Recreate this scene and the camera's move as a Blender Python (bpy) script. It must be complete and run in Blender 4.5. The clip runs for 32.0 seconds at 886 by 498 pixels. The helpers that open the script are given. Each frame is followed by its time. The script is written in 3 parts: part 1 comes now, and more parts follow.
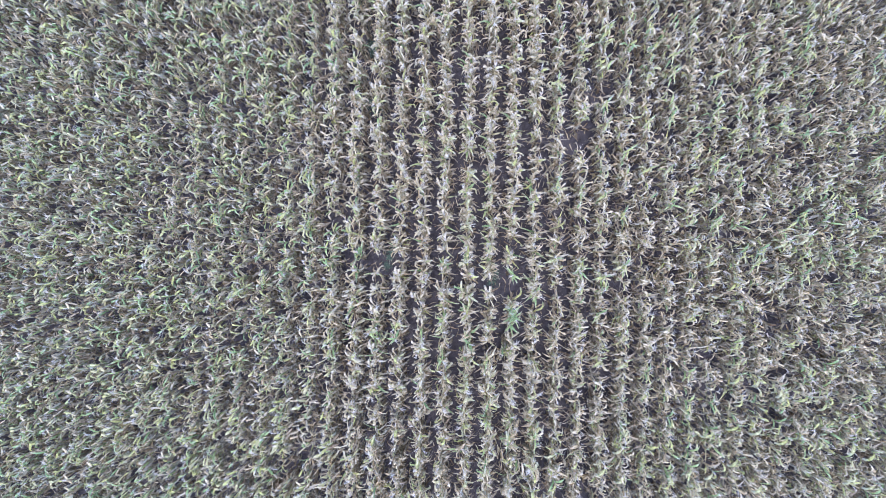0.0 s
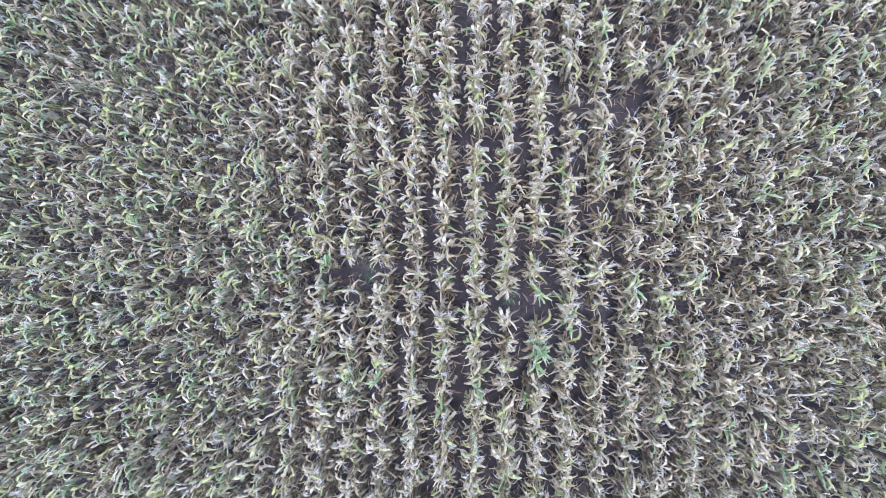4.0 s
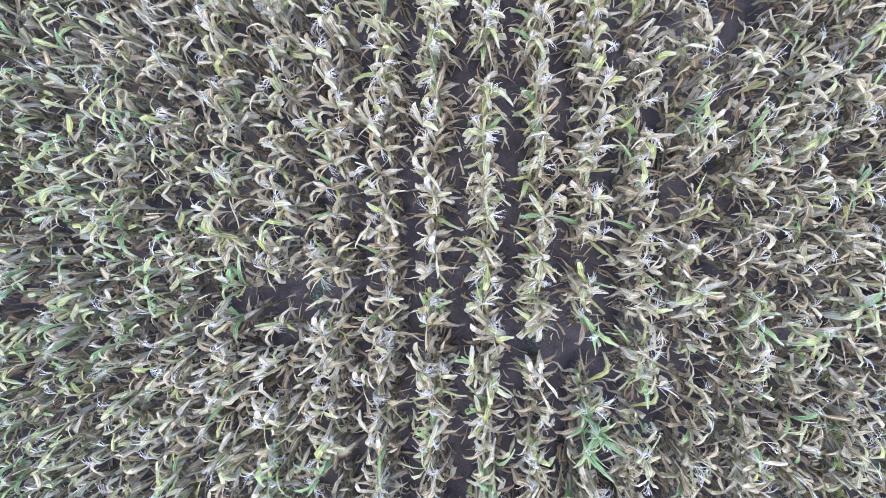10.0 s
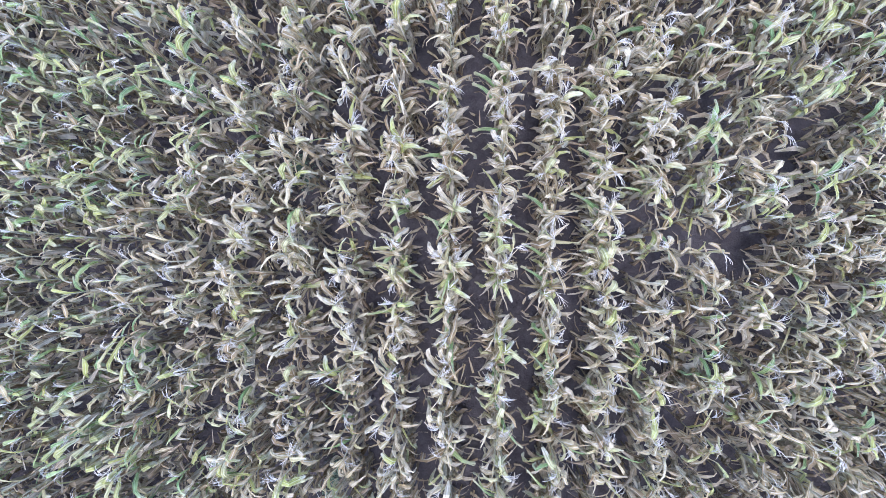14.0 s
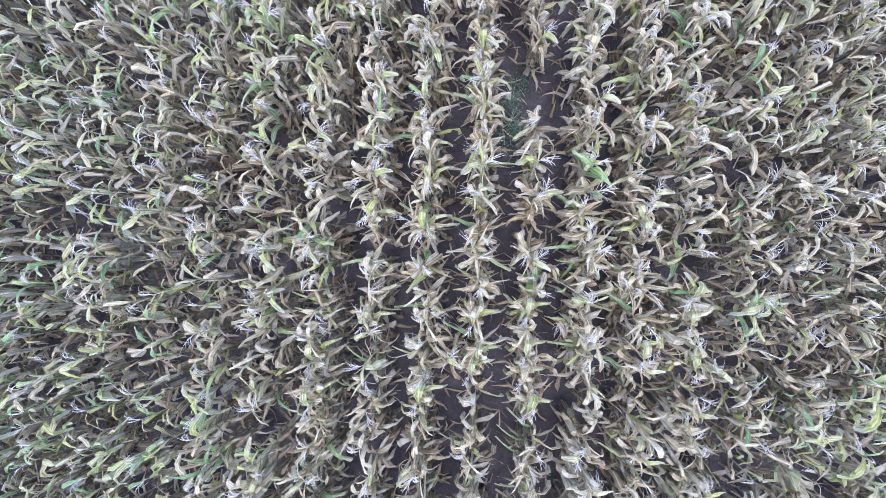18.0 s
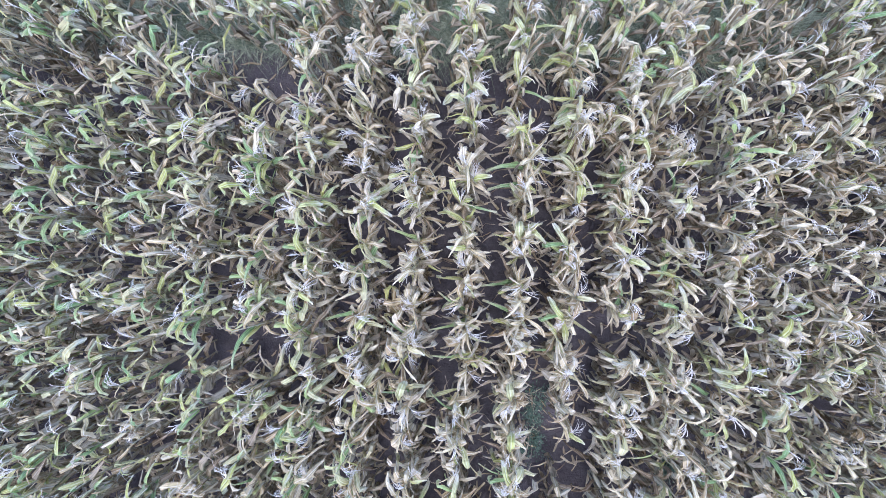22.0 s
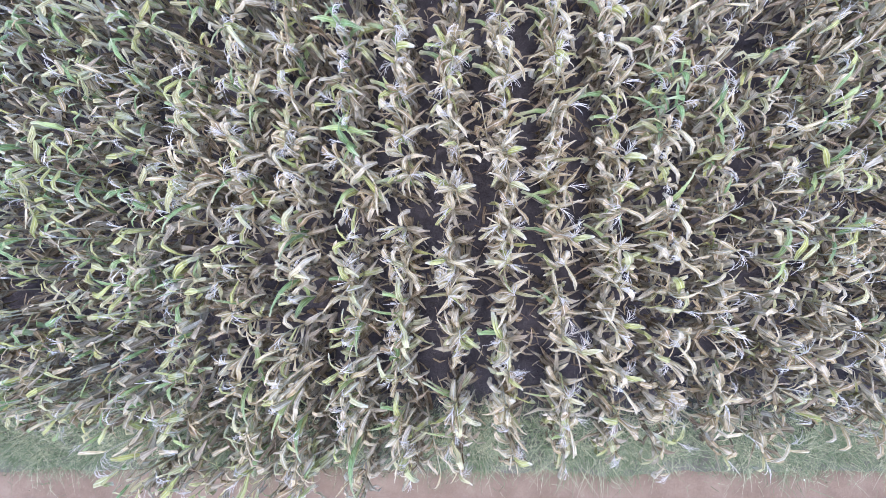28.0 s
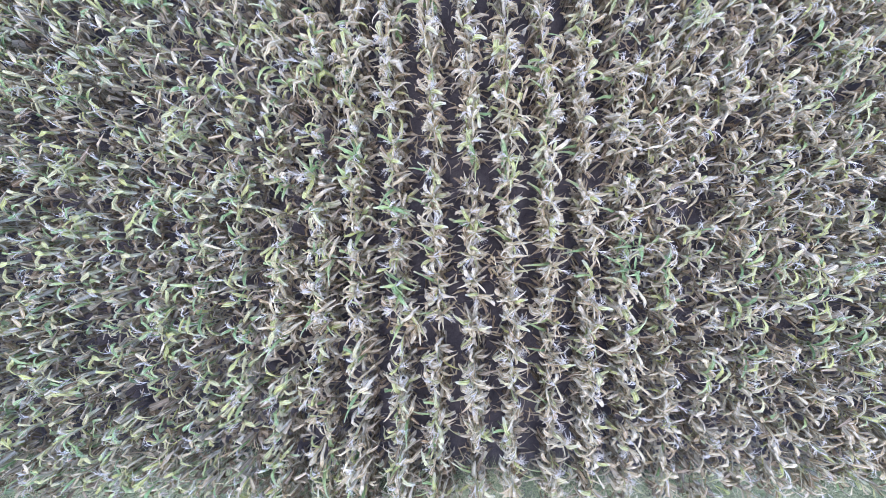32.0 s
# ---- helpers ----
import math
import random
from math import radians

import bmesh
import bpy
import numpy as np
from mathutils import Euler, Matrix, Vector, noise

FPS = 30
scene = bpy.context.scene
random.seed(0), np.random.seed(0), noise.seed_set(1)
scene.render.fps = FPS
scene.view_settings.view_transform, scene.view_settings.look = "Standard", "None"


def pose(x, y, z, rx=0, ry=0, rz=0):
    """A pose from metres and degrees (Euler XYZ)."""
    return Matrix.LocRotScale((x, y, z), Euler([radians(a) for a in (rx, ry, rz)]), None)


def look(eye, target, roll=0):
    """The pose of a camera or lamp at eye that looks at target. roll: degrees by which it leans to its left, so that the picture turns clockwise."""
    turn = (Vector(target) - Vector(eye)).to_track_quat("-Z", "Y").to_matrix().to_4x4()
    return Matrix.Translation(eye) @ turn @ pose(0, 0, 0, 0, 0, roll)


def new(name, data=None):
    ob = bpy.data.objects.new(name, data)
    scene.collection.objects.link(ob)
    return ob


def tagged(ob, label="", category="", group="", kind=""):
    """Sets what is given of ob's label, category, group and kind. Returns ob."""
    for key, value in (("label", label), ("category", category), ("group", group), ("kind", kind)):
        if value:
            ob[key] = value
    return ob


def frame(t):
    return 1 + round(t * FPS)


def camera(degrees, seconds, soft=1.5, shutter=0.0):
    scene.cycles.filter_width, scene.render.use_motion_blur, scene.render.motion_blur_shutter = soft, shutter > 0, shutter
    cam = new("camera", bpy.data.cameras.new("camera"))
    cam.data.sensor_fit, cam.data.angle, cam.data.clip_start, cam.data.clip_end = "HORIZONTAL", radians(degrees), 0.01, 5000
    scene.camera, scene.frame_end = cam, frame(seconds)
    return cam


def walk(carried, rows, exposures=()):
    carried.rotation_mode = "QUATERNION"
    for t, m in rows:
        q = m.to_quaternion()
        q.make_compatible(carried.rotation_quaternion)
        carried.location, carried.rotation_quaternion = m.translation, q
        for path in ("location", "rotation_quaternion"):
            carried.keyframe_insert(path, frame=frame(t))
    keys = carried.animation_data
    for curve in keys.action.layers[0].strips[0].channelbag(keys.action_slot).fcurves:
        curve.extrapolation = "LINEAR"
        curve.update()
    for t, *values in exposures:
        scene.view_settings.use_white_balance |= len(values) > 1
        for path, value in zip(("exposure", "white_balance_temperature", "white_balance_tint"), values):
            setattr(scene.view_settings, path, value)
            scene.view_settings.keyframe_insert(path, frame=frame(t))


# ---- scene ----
cam = camera(95.68, 32.0, soft=0.85)
PATH = [
    (0.0, 0.289, -25.510, 15.220, 0.395, -0.544, 0.768),
    (0.5, 0.341, -25.507, 14.728, 0.371, -0.274, 0.794),
    (1.0, 0.404, -25.500, 14.219, 0.465, -0.013, 0.776),
    (1.5, 0.469, -25.488, 13.760, 0.613, 0.224, 0.816),
    (2.0, 0.531, -25.446, 13.264, 0.728, 0.392, 0.791),
    (2.5, 0.564, -25.418, 12.806, 0.755, 0.534, 0.774),
    (3.0, 0.587, -25.385, 12.334, 0.743, 0.531, 0.792),
    (3.5, 0.593, -25.317, 11.867, 0.456, 0.668, 0.742),
    (4.0, 0.585, -25.231, 11.400, 0.091, 0.810, 0.597),
    (4.5, 0.568, -25.142, 10.927, -0.290, 0.941, 0.424),
    (5.0, 0.548, -25.064, 10.443, -0.628, 1.023, 0.291),
    (5.5, 0.529, -25.010, 9.943, -0.854, 0.989, 0.264),
    (6.0, 0.517, -24.996, 9.422, -0.883, 0.743, 0.411),
    (6.5, 0.513, -25.028, 8.918, -0.619, 0.556, 0.458),
    (7.0, 0.520, -25.051, 8.400, -0.270, 0.422, 0.467),
    (7.5, 0.548, -25.046, 7.929, -0.179, 0.296, 0.467),
    (8.0, 0.572, -25.052, 7.495, -0.286, 0.393, 0.465),
    (8.5, 0.599, -25.057, 7.218, -0.502, 0.606, 0.408),
    (9.0, 0.656, -25.043, 7.182, -0.612, 0.802, 0.363),
    (9.5, 0.704, -25.019, 7.258, -0.751, 0.936, 0.368),
    (10.0, 0.720, -25.019, 7.371, -0.781, 0.915, 0.406),
    (10.5, 0.726, -25.038, 7.398, -0.620, 0.898, 0.411),
    (11.0, 0.683, -25.032, 7.381, -0.173, 0.637, 0.331),
    (11.5, 0.631, -24.872, 7.389, 0.989, 0.379, 0.323),
    (12.0, 0.607, -24.444, 7.441, 2.618, 0.235, 0.355),
    (12.5, 0.552, -23.828, 7.488, 3.344, -0.029, 0.313),
    (13.0, 0.485, -23.113, 7.507, 2.901, -0.131, 0.374),
    (13.5, 0.450, -22.341, 7.517, 1.610, -0.070, 0.521),
    (14.0, 0.424, -21.544, 7.457, 0.525, 0.296, 0.676),
    (14.5, 0.407, -20.815, 7.416, -0.339, 0.531, 0.885),
    (15.0, 0.384, -20.105, 7.408, -0.807, 0.636, 1.108),
    (15.5, 0.352, -19.413, 7.414, -0.932, 0.668, 1.321),
    (16.0, 0.312, -18.742, 7.417, -0.740, 0.664, 1.497),
    (16.5, 0.261, -18.091, 7.399, -0.233, 0.642, 1.611),
    (17.0, 0.199, -17.461, 7.342, 0.613, 0.601, 1.636),
    (17.5, 0.120, -16.857, 7.323, 1.111, 0.565, 1.548),
    (18.0, 0.025, -16.170, 7.312, 1.211, 0.600, 1.452),
    (18.5, -0.052, -15.500, 7.315, 0.961, 0.624, 1.282),
    (19.0, -0.128, -14.768, 7.341, 1.081, 0.700, 1.034),
    (19.5, -0.190, -14.062, 7.376, 1.001, 0.854, 0.766),
    (20.0, -0.273, -13.322, 7.394, 0.712, 0.769, 0.453),
    (20.5, -0.363, -12.611, 7.403, 0.218, 0.466, 0.221),
    (21.0, -0.454, -11.877, 7.415, 0.178, 0.055, 0.118),
    (21.5, -0.484, -11.204, 7.413, 0.061, 0.014, 0.278),
    (22.0, -0.501, -10.300, 7.383, -0.253, 0.165, 0.337),
    (22.5, -0.522, -9.342, 7.339, -0.396, 0.532, 0.307),
    (23.0, -0.548, -8.391, 7.301, -0.370, 0.966, 0.107),
    (23.5, -0.605, -7.464, 7.254, -0.792, 1.042, -0.198),
    (24.0, -0.649, -6.460, 7.208, -1.304, 1.058, -0.449),
    (24.5, -0.673, -5.481, 7.165, -2.017, 1.030, -0.630),
    (25.0, -0.670, -4.618, 7.160, -1.808, 1.140, -0.779),
    (25.5, -0.655, -3.817, 7.179, -1.066, 1.319, -0.922),
    (26.0, -0.642, -3.026, 7.213, -0.126, 1.464, -1.087),
    (26.5, -0.646, -2.193, 7.247, 0.708, 1.434, -1.299),
    (27.0, -0.682, -1.263, 7.270, 1.137, 1.043, -1.584),
    (27.5, -0.730, -0.402, 7.309, 1.301, 0.666, -1.853),
    (28.0, -0.764, 0.529, 7.344, 1.043, 0.404, -1.942),
    (28.5, -0.821, 1.240, 7.365, 0.487, 0.184, -1.955),
    (29.0, -0.890, 1.886, 7.359, 0.203, 0.055, -1.890),
    (29.5, -0.972, 2.266, 7.347, -0.029, -0.084, -1.872),
    (30.0, -1.060, 2.506, 7.375, -0.071, -0.192, -1.874),
    (30.5, -1.167, 2.659, 7.740, 0.065, -0.457, -1.871),
    (31.0, -1.265, 2.813, 8.384, 0.140, -0.597, -1.861),
    (31.5, -1.315, 2.959, 9.000, -0.060, -0.721, -1.849),
    (32.0, -1.317, 3.085, 9.534, -0.308, -0.791, -1.850),
]
walk(cam, [(r[0], pose(*r[1:])) for r in PATH], exposures=[(0.0, 2.14, 5505, 20.7), (6.0, 2.16, 5570, 17.7), (9.0, 2.16, 5640, 15.7), (14.0, 2.12, 5540, 19.2), (22.0, 2.09, 5505, 19.7), (24.5, 2.10, 5650, 14.2), (28.0, 2.10, 5680, 20.5), (32.0, 2.12, 5505, 20.7)])

# ---- daylight: even, overcast sky ----
world = bpy.data.worlds.new("sky")
scene.world = world
world.use_nodes = True
wn = world.node_tree
sky = wn.nodes.new("ShaderNodeTexSky")
sky.sky_type, sky.sun_disc = "NISHITA", False
sky.sun_elevation, sky.sun_rotation = radians(80), radians(215)
sky.air_density, sky.dust_density, sky.ozone_density = 1.0, 1.5, 1.5
wn.links.new(sky.outputs[0], wn.nodes["Background"].inputs[0])
wn.nodes["Background"].inputs[1].default_value = 0.168
sun = new("sun", bpy.data.lights.new("sun", "SUN"))
sun.data.energy, sun.data.angle, sun.data.color = 0.6, radians(40), (1.0, 0.95, 0.88)
sun.matrix_world = look((0, 0, 30), (3.0, 4.3, 0))

rng = np.random.default_rng(7)


# ---- materials ----
def nodes_of(name):
    m = bpy.data.materials.new(name)
    m.use_nodes = True
    t = m.node_tree
    return m, t, t.nodes["Principled BSDF"], t.nodes["Material Output"]


def ramp(t, stops):
    r = t.nodes.new("ShaderNodeValToRGB")
    while len(r.color_ramp.elements) < len(stops):
        r.color_ramp.elements.new(0.5)
    for e, (p, c) in zip(r.color_ramp.elements, stops):
        e.position, e.color = p, (*c, 1)
    return r


def noise_tex(t, scale, detail=3.0, rough=0.6, vec=None):
    n = t.nodes.new("ShaderNodeTexNoise")
    n.inputs["Scale"].default_value, n.inputs["Detail"].default_value, n.inputs["Roughness"].default_value = scale, detail, rough
    if vec is not None:
        t.links.new(vec, n.inputs["Vector"])
    return n


def math_node(t, op, a, b):
    n = t.nodes.new("ShaderNodeMath")
    n.operation = op
    for i, v in enumerate((a, b)):
        if isinstance(v, (int, float)):
            n.inputs[i].default_value = v
        else:
            t.links.new(v, n.inputs[i])
    return n.outputs[0]


def mix_rgb(t, fac, a, b, kind="MIX"):
    n = t.nodes.new("ShaderNodeMix")
    n.data_type, n.blend_type = "RGBA", kind
    for i, v in ((0, fac), (6, a), (7, b)):
        if isinstance(v, (int, float)):
            n.inputs[i].default_value = v
        elif isinstance(v, tuple):
            n.inputs[i].default_value = (*v, 1)
        else:
            t.links.new(v, n.inputs[i])
    return n.outputs[2]


def each_random(t):
    """A random value for every leaf, whether it is an object or a piece of a joined mesh."""
    geo, info = t.nodes.new("ShaderNodeNewGeometry"), t.nodes.new("ShaderNodeObjectInfo")
    return math_node(t, "FRACT", math_node(t, "ADD", geo.outputs["Random Per Island"], info.outputs["Random"]), 0.0)


def leaf_material(name, stops, rib, rough, clear=0.30, edge=None):
    """Maize leaf: colour per leaf, streaks along it, mottling, a pale midrib, light that shines through."""
    m, t, p, out = nodes_of(name)
    r = each_random(t)
    base = ramp(t, stops)
    t.links.new(r, base.inputs[0])
    uv = t.nodes.new("ShaderNodeUVMap")
    sep = t.nodes.new("ShaderNodeSeparateXYZ")
    t.links.new(uv.outputs[0], sep.inputs[0])
    tc = t.nodes.new("ShaderNodeTexCoord")
    blotch = noise_tex(t, 9.0, 3.0, 0.6, tc.outputs["Object"])
    bl = ramp(t, [(0.35, (0.62, 0.58, 0.52)), (0.62, (1.06, 1.05, 1.03))])
    t.links.new(blotch.outputs[0], bl.inputs[0])
    col = mix_rgb(t, 0.8, base.outputs[0], bl.outputs[0], "MULTIPLY")
    across = math_node(t, "ABSOLUTE", math_node(t, "SUBTRACT", sep.outputs[0], 0.5), 0.0)
    if edge:
        em = ramp(t, [(0.12, (0, 0, 0)), (0.42, (1, 1, 1))])
        t.links.new(across, em.inputs[0])
        tip = ramp(t, [(0.6, (0, 0, 0)), (1.0, (1, 1, 1))])
        t.links.new(math_node(t, "ADD", sep.outputs[1], math_node(t, "MULTIPLY", math_node(t, "SUBTRACT", blotch.outputs[0], 0.5), 0.8)), tip.inputs[0])
        col = mix_rgb(t, math_node(t, "MAXIMUM", math_node(t, "MULTIPLY", em.outputs[0], 0.35), tip.outputs[0]), col, edge)
    stretch = t.nodes.new("ShaderNodeCombineXYZ")
    t.links.new(math_node(t, "MULTIPLY", sep.outputs[0], 9.0), stretch.inputs[0])
    t.links.new(math_node(t, "MULTIPLY", sep.outputs[1], 1.6), stretch.inputs[1])
    t.links.new(math_node(t, "MULTIPLY", r, 37.0), stretch.inputs[2])
    streak = noise_tex(t, 1.0, 3.0, 0.6, stretch.outputs[0])
    sr = ramp(t, [(0.36, (0.36, 0.34, 0.27)), (0.46, (0.86, 0.85, 0.80)), (0.56, (0.98, 0.97, 0.95)), (0.68, (1.05, 1.04, 1.02))])
    t.links.new(streak.outputs[0], sr.inputs[0])
    col = mix_rgb(t, 0.85, col, sr.outputs[0], "MULTIPLY")
    along = ramp(t, [(0.0, (0.86, 0.85, 0.66)), (0.45, (0.97, 0.965, 0.91)), (0.8, (1.0, 1.0, 1.0))])
    t.links.new(sep.outputs[1], along.inputs[0])
    col = mix_rgb(t, 0.9, col, along.outputs[0], "MULTIPLY")
    rm = ramp(t, [(0.03, (1, 1, 1)), (0.1, (0, 0, 0))])
    t.links.new(across, rm.inputs[0])
    col = mix_rgb(t, math_node(t, "MULTIPLY", rm.outputs[0], 0.5), col, rib)
    t.links.new(col, p.inputs["Base Color"])
    p.inputs["Roughness"].default_value = rough
    p.inputs["Specular IOR Level"].default_value = 0.25
    b = t.nodes.new("ShaderNodeBump")
    b.inputs["Strength"].default_value, b.inputs["Distance"].default_value = 0.5, 0.004
    t.links.new(streak.outputs[0], b.inputs["Height"])
    t.links.new(b.outputs[0], p.inputs["Normal"])
    tr = t.nodes.new("ShaderNodeBsdfTranslucent")
    t.links.new(col, tr.inputs[0])
    mx = t.nodes.new("ShaderNodeMixShader")
    mx.inputs[0].default_value = clear
    t.links.new(p.outputs[0], mx.inputs[1])
    t.links.new(tr.outputs[0], mx.inputs[2])
    t.links.new(mx.outputs[0], out.inputs[0])
    return m


def rough_material(name, stops, scale, rough=0.9, bump=0.02, fine=60.0, island=0.0):
    m, t, p, out = nodes_of(name)
    tc = t.nodes.new("ShaderNodeTexCoord")
    a, f = noise_tex(t, scale, 5.0, 0.65, tc.outputs["Object"]), noise_tex(t, fine, 4.0, 0.7, tc.outputs["Object"])
    v = math_node(t, "ADD", math_node(t, "MULTIPLY", a.outputs[0], 0.6), math_node(t, "MULTIPLY", f.outputs[0], 0.4))
    if island:
        v = math_node(t, "ADD", v, math_node(t, "MULTIPLY", math_node(t, "SUBTRACT", each_random(t), 0.5), island))
    r = ramp(t, stops)
    t.links.new(v, r.inputs[0])
    t.links.new(r.outputs[0], p.inputs["Base Color"])
    p.inputs["Roughness"].default_value = rough
    p.inputs["Specular IOR Level"].default_value = 0.2
    if bump:
        b = t.nodes.new("ShaderNodeBump")
        b.inputs["Strength"].default_value, b.inputs["Distance"].default_value = 0.9, bump
        t.links.new(v, b.inputs["Height"])
        t.links.new(b.outputs[0], p.inputs["Normal"])
    return m


STRAW = leaf_material("dry_leaf", [(0.0, (0.326, 0.234, 0.130)), (0.25, (0.494, 0.392, 0.234)), (0.5, (0.563, 0.476, 0.303)), (0.75, (0.602, 0.509, 0.346)), (1.0, (0.652, 0.565, 0.415))], (0.72, 0.67, 0.55), 0.6)
YELLOW = leaf_material("yellowing_leaf", [(0.0, (0.418, 0.427, 0.096)), (0.3, (0.418, 0.436, 0.123)), (0.6, (0.446, 0.441, 0.205)), (1.0, (0.551, 0.493, 0.262))], (0.62, 0.60, 0.43), 0.5, 0.30, (0.56, 0.51, 0.38))
GREEN = leaf_material("green_leaf", [(0.0, (0.140, 0.263, 0.095)), (0.5, (0.230, 0.378, 0.142)), (1.0, (0.400, 0.483, 0.171))], (0.42, 0.47, 0.27), 0.42, 0.30, (0.48, 0.45, 0.28))
BROWN = leaf_material("dead_leaf", [(0.0, (0.220, 0.160, 0.101)), (0.5, (0.373, 0.314, 0.220)), (1.0, (0.516, 0.475, 0.369))], (0.45, 0.37, 0.27), 0.75)
TASSEL = rough_material("dry_tassel", [(0.3, (0.428, 0.375, 0.306)), (0.7, (0.607, 0.554, 0.464))], 12.0, 0.7, 0.0, 60.0, 0.3)
STALK = rough_material("maize_stalk", [(0.3, (0.27, 0.24, 0.13)), (0.6, (0.48, 0.43, 0.29))], 6.0, 0.6, 0.003, 40.0, 0.4)
HUSK = rough_material("maize_husk", [(0.3, (0.42, 0.35, 0.21)), (0.7, (0.58, 0.51, 0.35))], 10.0, 0.6, 0.004, 70.0, 0.3)
SOIL = rough_material("dark_soil", [(0.30, (0.018, 0.016, 0.017)), (0.47, (0.054, 0.047, 0.047)), (0.58, (0.074, 0.064, 0.063)), (0.75, (0.130, 0.114, 0.105))], 3.5, 0.95, 0.09, 30.0)
PALE_EARTH = rough_material("sandy_earth", [(0.3, (0.125, 0.084, 0.052)), (0.5, (0.174, 0.122, 0.078)), (0.75, (0.243, 0.179, 0.117))], 1.6, 0.95, 0.012, 34.0)
GREY_EARTH = rough_material("dusty_earth", [(0.3, (0.071, 0.062, 0.047)), (0.5, (0.121, 0.106, 0.081)), (0.75, (0.178, 0.153, 0.119))], 2.5, 0.95, 0.015, 30.0)
RED_EARTH = rough_material("reddish_earth", [(0.3, (0.103, 0.070, 0.051)), (0.5, (0.144, 0.103, 0.075)), (0.75, (0.197, 0.145, 0.111))], 2.0, 0.95, 0.015, 34.0)
GREY_GRASS = rough_material("dry_grass", [(0.15, (0.066, 0.085, 0.045)), (0.5, (0.190, 0.214, 0.134)), (0.85, (0.367, 0.392, 0.266))], 1.5, 0.7, 0.0, 8.0, 0.7)
GREEN_GRASS = rough_material("green_grass", [(0.1, (0.045, 0.072, 0.026)), (0.5, (0.161, 0.193, 0.089)), (0.9, (0.448, 0.420, 0.252))], 1.2, 0.65, 0.0, 8.0, 0.7)
SHORT_GRASS = rough_material("short_grass", [(0.15, (0.100, 0.132, 0.082)), (0.5, (0.225, 0.249, 0.166)), (0.85, (0.366, 0.376, 0.269))], 1.5, 0.75, 0.0, 8.0, 0.7)
WEED = rough_material("weed_leaf", [(0.2, (0.043, 0.071, 0.047)), (0.8, (0.111, 0.157, 0.106))], 8.0, 0.6, 0.0, 30.0, 0.6)
PALE_WEED = rough_material("pale_weed_head", [(0.2, (0.245, 0.272, 0.230)), (0.8, (0.381, 0.394, 0.348))], 8.0, 0.7, 0.0, 30.0, 0.5)
BONE = rough_material("bleached_stick", [(0.3, (0.55, 0.50, 0.40)), (0.7, (0.72, 0.68, 0.58))], 10.0, 0.7, 0.002, 60.0)
LEAF_MATS = [STRAW, YELLOW, GREEN, BROWN, TASSEL, STALK, HUSK]
DRY, YEL, GRN, BRN, TAS, STK, HSK = range(7)


# ---- mesh helpers ----
def mesh_from(name, verts, faces, mats, uvs=None, index=None, smooth=True):
    """A mesh from numpy arrays of vertices and quads; uvs one a vertex, index one a face."""
    me = bpy.data.meshes.new(name)
    nf = len(faces)
    me.vertices.add(len(verts))
    me.vertices.foreach_set("co", np.asarray(verts, np.float32).ravel())
    me.loops.add(nf * 4)
    me.loops.foreach_set("vertex_index", np.asarray(faces, np.int32).ravel())
    me.polygons.add(nf)
    me.polygons.foreach_set("loop_start", np.arange(0, nf * 4, 4, dtype=np.int32))
    for m in mats:
        me.materials.append(m)
    if index is not None:
        me.polygons.foreach_set("material_index", np.asarray(index, np.int32))
    if uvs is not None:
        layer = me.uv_layers.new(name="UVMap")
        layer.data.foreach_set("uv", np.asarray(uvs, np.float32)[np.asarray(faces).ravel()].ravel())
    me.update(calc_edges=True)
    me.polygons.foreach_set("use_smooth", np.full(nf, smooth))
    return me


def strip_faces(rows, cols):
    i = np.arange(rows - 1)[:, None] * cols + np.arange(cols - 1)[None]
    i = i.ravel()
    return np.stack([i, i + 1, i + cols + 1, i + cols], 1)


def tube(points, radii, sides):
    """A round tube along points: vertices, quads, uvs."""
    points, radii = np.asarray(points, float), np.asarray(radii, float)
    d = np.gradient(points, axis=0)
    d /= np.linalg.norm(d, axis=1)[:, None] + 1e-9
    ref = np.where(np.abs(d[:, 2:3]) > 0.9, np.array([[1.0, 0, 0]]), np.array([[0, 0, 1.0]]))
    u = np.cross(d, ref)
    u /= np.linalg.norm(u, axis=1)[:, None] + 1e-9
    v = np.cross(d, u)
    a = np.arange(sides) * 2 * np.pi / sides
    ring = points[:, None] + radii[:, None, None] * (np.cos(a)[None, :, None] * u[:, None] + np.sin(a)[None, :, None] * v[:, None])
    n = len(points)
    i = np.arange(n - 1)[:, None] * sides
    j = np.arange(sides)[None]
    k = (j + 1) % sides
    f = np.stack([i + j, i + k, i + sides + k, i + sides + j], -1).reshape(-1, 4)
    uv = np.stack(np.broadcast_arrays(np.full((n, sides), 0.25), np.linspace(0, 1, n)[:, None]), -1).reshape(-1, 2)
    return ring.reshape(-1, 3), f, uv


